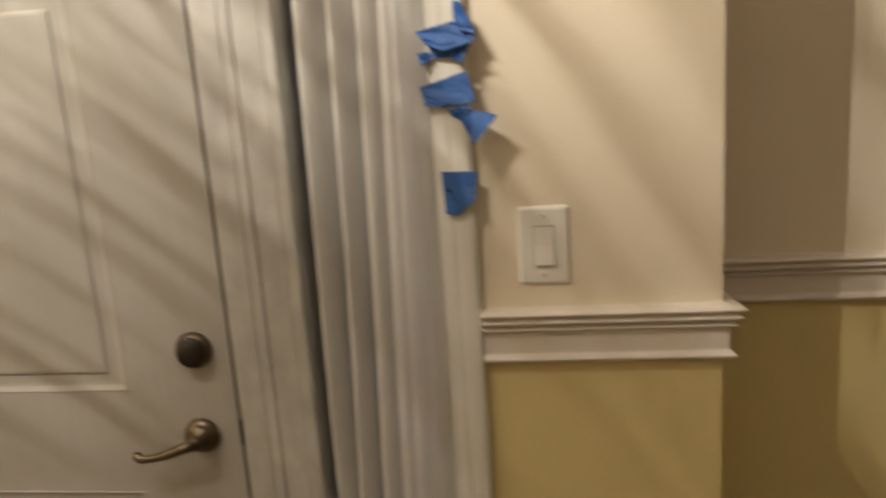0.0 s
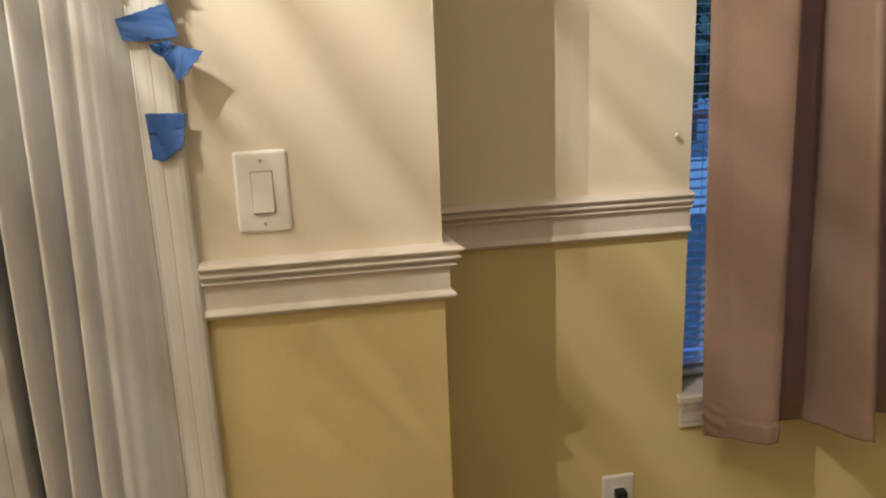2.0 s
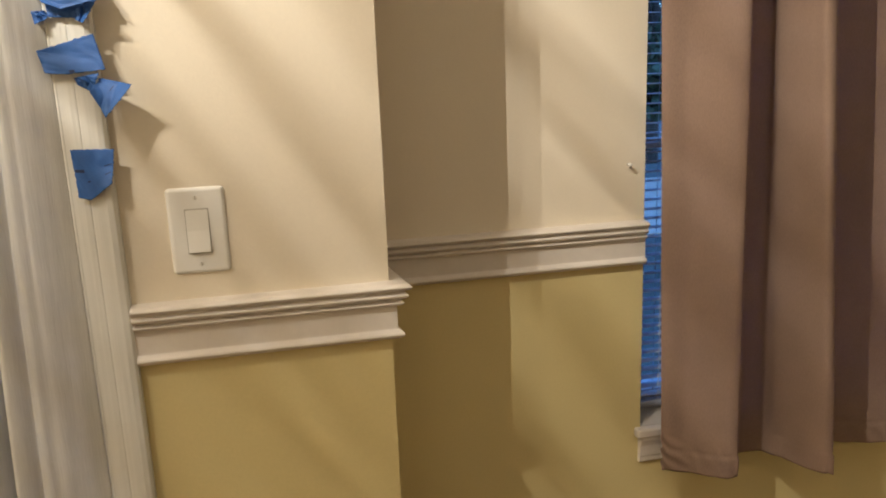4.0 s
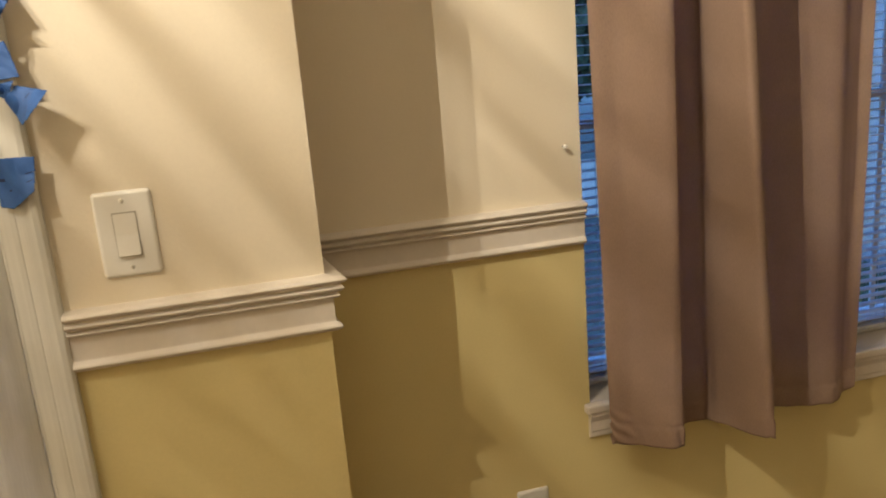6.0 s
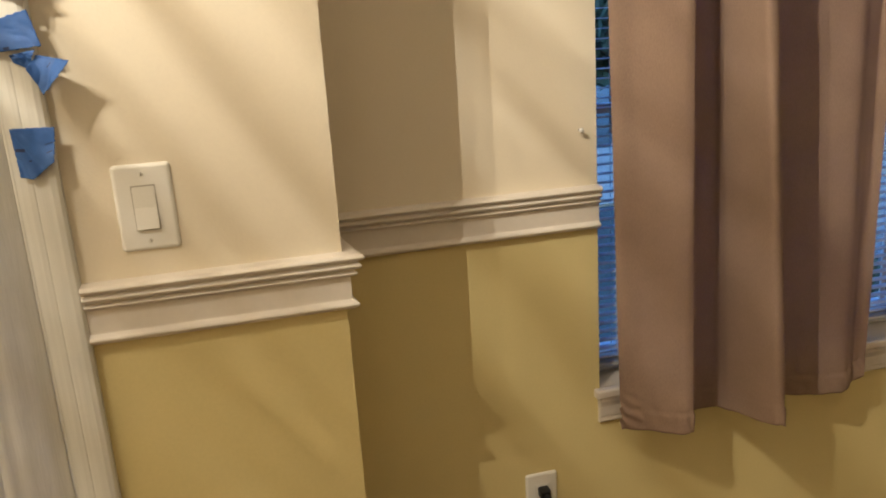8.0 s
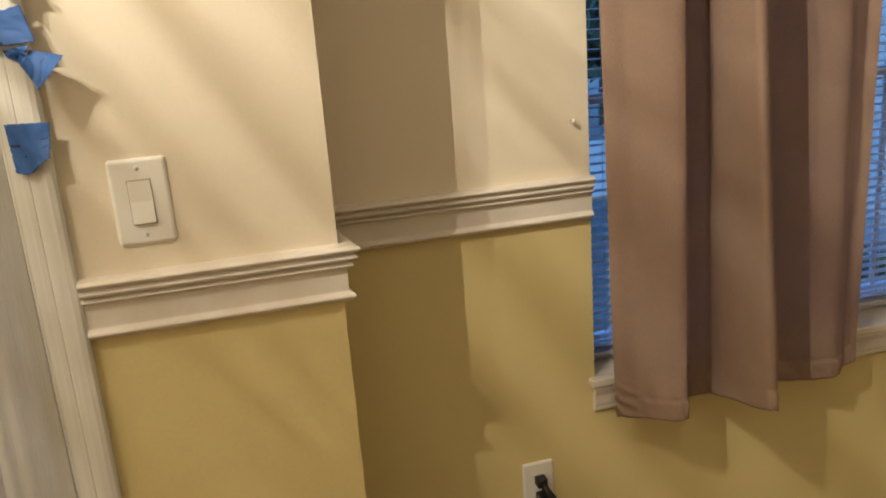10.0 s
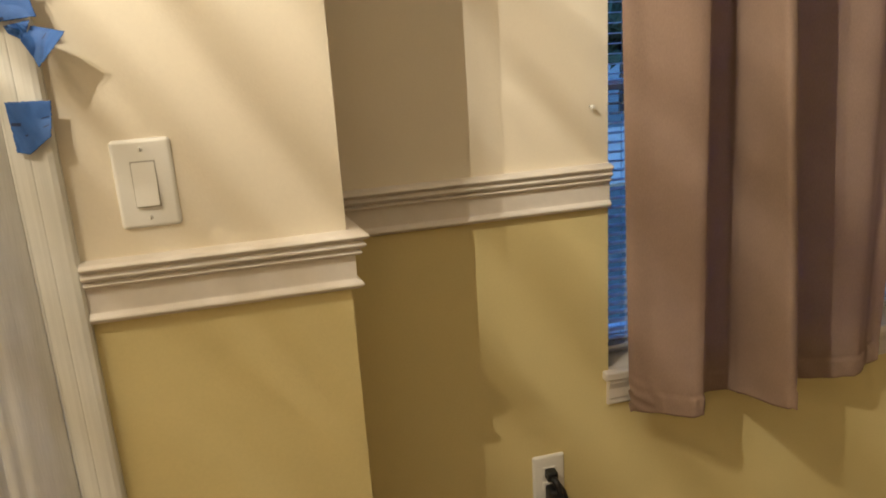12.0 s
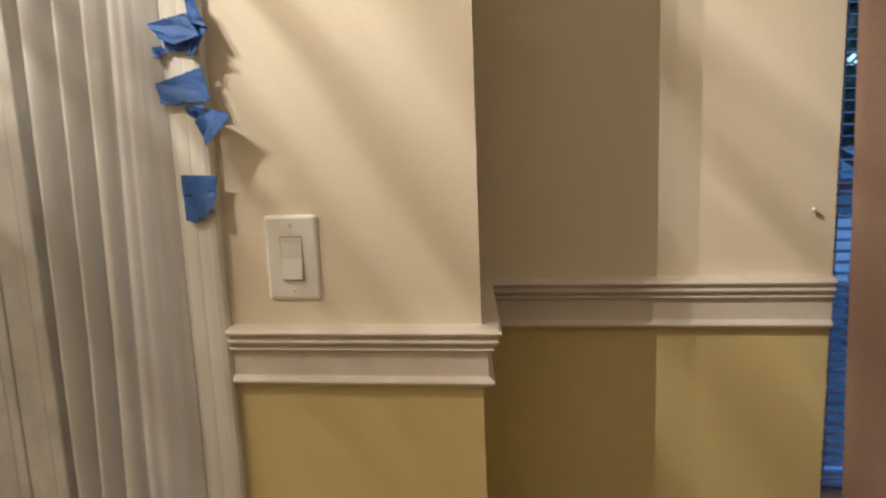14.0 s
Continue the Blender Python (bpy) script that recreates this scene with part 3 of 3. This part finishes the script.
tape("wrinkled square of blue masking tape on the casing", [(-0.063, 1.492), (0.014, 1.514), (0.026, 1.463), (-0.055, 1.463)], TY, (0.003, 0.006, 0.0), 4, 0.006,
     ((0.42, 0.50, 0.86, 0.97),), 0.45, 0.004)
tape("dark curled end of blue masking tape on the casing", [(-0.019, 1.454), (0.016, 1.460), (0.004, 1.433), (-0.015, 1.444)], TY - 0.001, (0.006, -0.004, 0.0), 9, 0.0)
tape("twisted fan of blue masking tape standing off the casing", [(0.015, 1.453), (0.061, 1.442), (0.022, 1.398), (0.003, 1.434)], TY - 0.004, (0.019, 0.012, 0.0), 5, -0.01, ((0.5, 0.53, 0.2, 0.42),), 0.5)
tape("creased square of blue masking tape on the casing", [(-0.038, 1.354), (0.022, 1.352), (0.015, 1.300), (-0.034, 1.288)], TY, (0.002, 0.004, 0.003), 6, 0.0,
     ((0.04, 0.24, 0.42, 0.455), (0.76, 0.96, 0.40, 0.435), (0.78, 0.95, 0.62, 0.655), (0.30, 0.36, 0.62, 0.66)), 0.45, 0.012)

# ---- ceiling lamp ----
LX, LY, LZ = -1.1175, -0.08, 3.28
fix = thing("ceiling_lamp", "three-bulb ceiling lamp over the entry with added light-shaping glass", "ceiling lamp")
part("canopy", lathe(bmesh.new(), [(0.07, 0.0), (0.065, -0.02), (0.02, -0.03)], Matrix.Translation((LX, LY, TOP))), STEEL, fix, "", True)
part("stem", tube(bmesh.new(), [(LX, LY, TOP - 0.03), (LX, LY, LZ + 0.10)], [0.008, 0.008]), STEEL, fix)
part("arm", tube(bmesh.new(), [(LX - 0.17, LY, LZ + 0.10), (LX + 0.17, LY, LZ + 0.10)], [0.007, 0.007]), STEEL, fix)
for (place, _) in BULBS:
    part("bulb_socket", lathe(bmesh.new(), [(0.014, 0.0), (0.016, 0.05), (0.010, 0.055)], Matrix.Translation((place[0], place[1], LZ + 0.045)), 16), STEEL, fix)
# unseen slanted ribs, added to cast streaks of light on the walls
SWIRL = bpy.data.materials.new("streak-casting glass")
SWIRL.use_nodes = True
sn, slk = SWIRL.node_tree.nodes, SWIRL.node_tree.links
clear = sn.new("ShaderNodeBsdfTransparent")
clear.inputs[0].default_value = (0.60, 0.575, 0.54, 1)
gloss, blend = sn.new("ShaderNodeBsdfGlossy"), sn.new("ShaderNodeMixShader")
gloss.inputs["Roughness"].default_value, blend.inputs[0].default_value = 0.1, 0.05
slk.new(clear.outputs[0], blend.inputs[1]); slk.new(gloss.outputs[0], blend.inputs[2])
slk.new(blend.outputs[0], sn["Material Output"].inputs[0])
shade = bmesh.new()
rng = random.Random(21)
SR = 0.42
a = 0.0
while a < 2 * math.pi:
    w = rng.uniform(0.018, 0.055)
    slant = rng.uniform(2.6, 3.2)
    prev = None
    for k in range(61):
        v = k / 60
        th = a - slant * v + 0.05 * math.sin(5 * v + a * 3)
        ww = w * (0.75 + 0.5 * math.sin(4 * v + a * 7) ** 2)
        pair = [shade.verts.new((LX + SR * math.cos(th + q), LY + SR * math.sin(th + q), 3.46 - 0.92 * v)) for q in (-ww / 2, ww / 2)]
        if prev:
            shade.faces.new((prev[0], prev[1], pair[1], pair[0]))
        prev = pair
    a += w + rng.uniform(0.014, 0.036)
part("streak_ribs", shade, SWIRL, fix, "unseen swirled ribs added to streak the lamp light", True)
# unseen bowl, added to dim the lamp towards low and near walls
DIMMER = bpy.data.materials.new("light-dimming bowl")
DIMMER.use_nodes = True
fn, flk = DIMMER.node_tree.nodes, DIMMER.node_tree.links
haze, fco, fdot, framp, fstep = fn.new("ShaderNodeBsdfTransparent"), fn.new("ShaderNodeTexCoord"), fn.new("ShaderNodeVectorMath"), fn.new("ShaderNodeValToRGB"), fn.new("ShaderNodeMapRange")
fdot.operation = "DOT_PRODUCT"
fdot.inputs[1].default_value = (-0.970, 0.0, 1.0)      # the dimming runs round the bowl on a slant
fstep.inputs[1].default_value, fstep.inputs[2].default_value = 2.5 - 0.970 * LX, 3.0 - 0.970 * LX
framp.color_ramp.interpolation = "EASE"
framp.color_ramp.elements[0].position, framp.color_ramp.elements[0].color = 0.12, (0.16, 0.16, 0.16, 1)
framp.color_ramp.elements[1].position, framp.color_ramp.elements[1].color = 1.0, (1, 1, 1, 1)
rim = framp.color_ramp.elements.new(0.34)
rim.color = (0.86, 0.86, 0.86, 1)
flk.new(fco.outputs["Object"], fdot.inputs[0]); flk.new(fdot.outputs["Value"], fstep.inputs[0]); flk.new(fstep.outputs[0], framp.inputs[0])
flk.new(framp.outputs[0], haze.inputs[0]); flk.new(haze.outputs[0], fn["Material Output"].inputs[0])
bowl = bmesh.new()
rings = [[bowl.verts.new((LX + r * math.cos(q), LY + r * math.sin(q), z)) for q in [2 * math.pi * k / 48 for k in range(48)]]
         for r, z in ((0.412, 3.08), (0.412, 2.70), (0.39, 2.60), (0.30, 2.53), (0.15, 2.50), (0.01, 2.495))]
for p, q in zip(rings, rings[1:]):
    for k in range(48):
        bowl.faces.new((p[k], p[(k + 1) % 48], q[(k + 1) % 48], q[k]))
part("dimming_bowl", bowl, DIMMER, fix, "unseen bowl added to dim the lamp light, denser at the bottom", True)
# unseen cap, added to stop uplight and cut the ceiling's bounce
part("shade_cap", lathe(bmesh.new(), [(0.43, 0.0), (0.43, 0.012), (0.20, 0.03), (0.02, 0.035)], Matrix.Translation((LX, LY, 3.47)), 48), STEEL, fix, "unseen metal cap added to keep lamp light off the ceiling")
part("shade_ring", lathe(bmesh.new(), [(SR + 0.004, 0.0), (SR + 0.004, 0.012), (SR - 0.004, 0.012), (SR - 0.004, 0.0), (SR + 0.004, 0.0)], Matrix.Translation((LX, LY, 3.455)), 48), STEEL, fix)
for ang in (0.0, 2.094, 4.189):
    part("spoke", tube(bmesh.new(), [(LX, LY, 3.46), (LX + SR * math.cos(ang), LY + SR * math.sin(ang), 3.46)], [0.003, 0.003], 6), STEEL, fix)

# ---- outdoors ----
tagged(part("ground", boxed((-60, -60, -0.9), (80, 120, -0.7)), GROUND), "dim lawn outside at dusk", "ground", kind="structure")
house = thing("neighbour_house", "neighbouring house with pale lap siding in blue dusk", "house")
HX = 5.25
part("wall", boxed((HX, 5.53, -0.7), (14, 8.6, 5.2)), SIDING, house)
def board_mesh(x0, x1, h):
    bm = bmesh.new()
    prof = [(0.0, 0.0), (-0.028, 0.004), (-0.028, 0.012), (-0.010, h + 0.02), (0.0, h + 0.02)]
    a = [bm.verts.new((x0, d, z)) for d, z in prof]
    b = [bm.verts.new((x1, d, z)) for d, z in prof]
    for k in range(5):
        j = (k + 1) % 5
        bm.faces.new((a[k], a[j], b[j], b[k]))
    bm.faces.new(a); bm.faces.new(b)
    return bm
first = part("board", board_mesh(HX, 14.0, 0.19), SIDING, house)
first.location = (0, 5.53, -0.6)
for k in range(1, 30):
    o = first.copy()
    scene.collection.objects.link(o)
    o.location = (0, 5.53, -0.6 + 0.19 * k)
part("corner_board", boxed((HX - 0.07, 5.48, -0.7), (HX + 0.02, 5.6, 5.2)), SIDING, house)
rf = bmesh.new()
for y0, y1, z0, z1 in ((5.1, 7.1, 5.1, 6.6), (9.1, 7.1, 5.1, 6.6)):
    f = rf.faces.new([rf.verts.new(p) for p in ((HX - 0.4, y0, z0), (14.4, y0, z0), (14.4, y1, z1), (HX - 0.4, y1, z1))])
    bmesh.ops.solidify(rf, geom=[f], thickness=0.12)
part("roof", rf, SHINGLE, house)
tagged(part("road", boxed((-60, 9.0, -0.7), (80, 13.6, -0.66)), CONCRETE), "pale concrete road across the lawn at dusk", "road", kind="structure")

def leaves(bm, centre, size, count, rng, leaf):
    for _ in range(count):
        d = Vector((rng.gauss(0, 1), rng.gauss(0, 1), rng.gauss(0, 0.8))).normalized() * (rng.random() ** 0.5)
        p = Vector(centre) + Vector((d.x * size[0], d.y * size[1], d.z * size[2]))
        m = Matrix.Translation(p) @ Euler((rng.uniform(0, 6), rng.uniform(0, 6), rng.uniform(0, 6))).to_matrix().to_4x4()
        s = leaf * rng.uniform(0.6, 1.3)
        bm.faces.new([bm.verts.new(m @ Vector(q)) for q in ((0, -s, 0), (s * 0.5, 0, s * 0.1), (0, s, 0), (-s * 0.5, 0, s * 0.1))])

def tree(x, y, height, spread, seed):
    rng = random.Random(seed)
    t = thing("tree", "dark leafy tree outside at dusk", "tree", group="trees outside")
    tr = bmesh.new()
    tube(tr, [(x, y, -0.72), (x + 0.05, y, height * 0.35), (x - 0.05, y + 0.1, height * 0.75)], [0.16, 0.11, 0.05], 10)
    clumps = []
    for k in range(16):
        a, h = rng.uniform(0, 6.28), rng.uniform(0.3, 1.0) * height
        r = spread * rng.uniform(0.35, 1.0)
        e = (x + r * math.cos(a), y + r * math.sin(a), h)
        tube(tr, [(x, y, h * 0.6), ((x + e[0]) / 2, (y + e[1]) / 2, h * 0.85), e], [0.045, 0.03, 0.012], 6)
        clumps.append(e)
    part("trunk", tr, BARK, t)
    cr = bmesh.new()
    for e in clumps:
        leaves(cr, e, (spread * 0.42, spread * 0.42, spread * 0.32), 420, rng, 0.10)
    part("crown", cr, LEAF, t)

tree(3.1, 6.9, 3.4, 1.0, 4)
tree(5.6, 15.5, 6.0, 2.2, 5)
tree(2.6, 15.0, 6.5, 2.4, 6)
tree(4.0, 17.0, 8.0, 2.8, 8)
tree(6.6, 18.5, 8.0, 2.8, 10)
tree(8.4, 16.0, 6.5, 2.4, 7)
rng = random.Random(9)
for x, y, r, z, h in ((4.6, 4.7, 0.42, -0.62, 0.34), (5.6, 4.8, 0.38, -0.62, 0.36), (6.4, 4.8, 0.36, -0.62, 0.33)):
    b = bmesh.new()
    leaves(b, (x, y, z), (r, r * 0.8, h), 900, rng, 0.05)
    tagged(part("shrub", b, LEAF), "dark rounded shrub outside the window", "shrub", "shrubs outside")
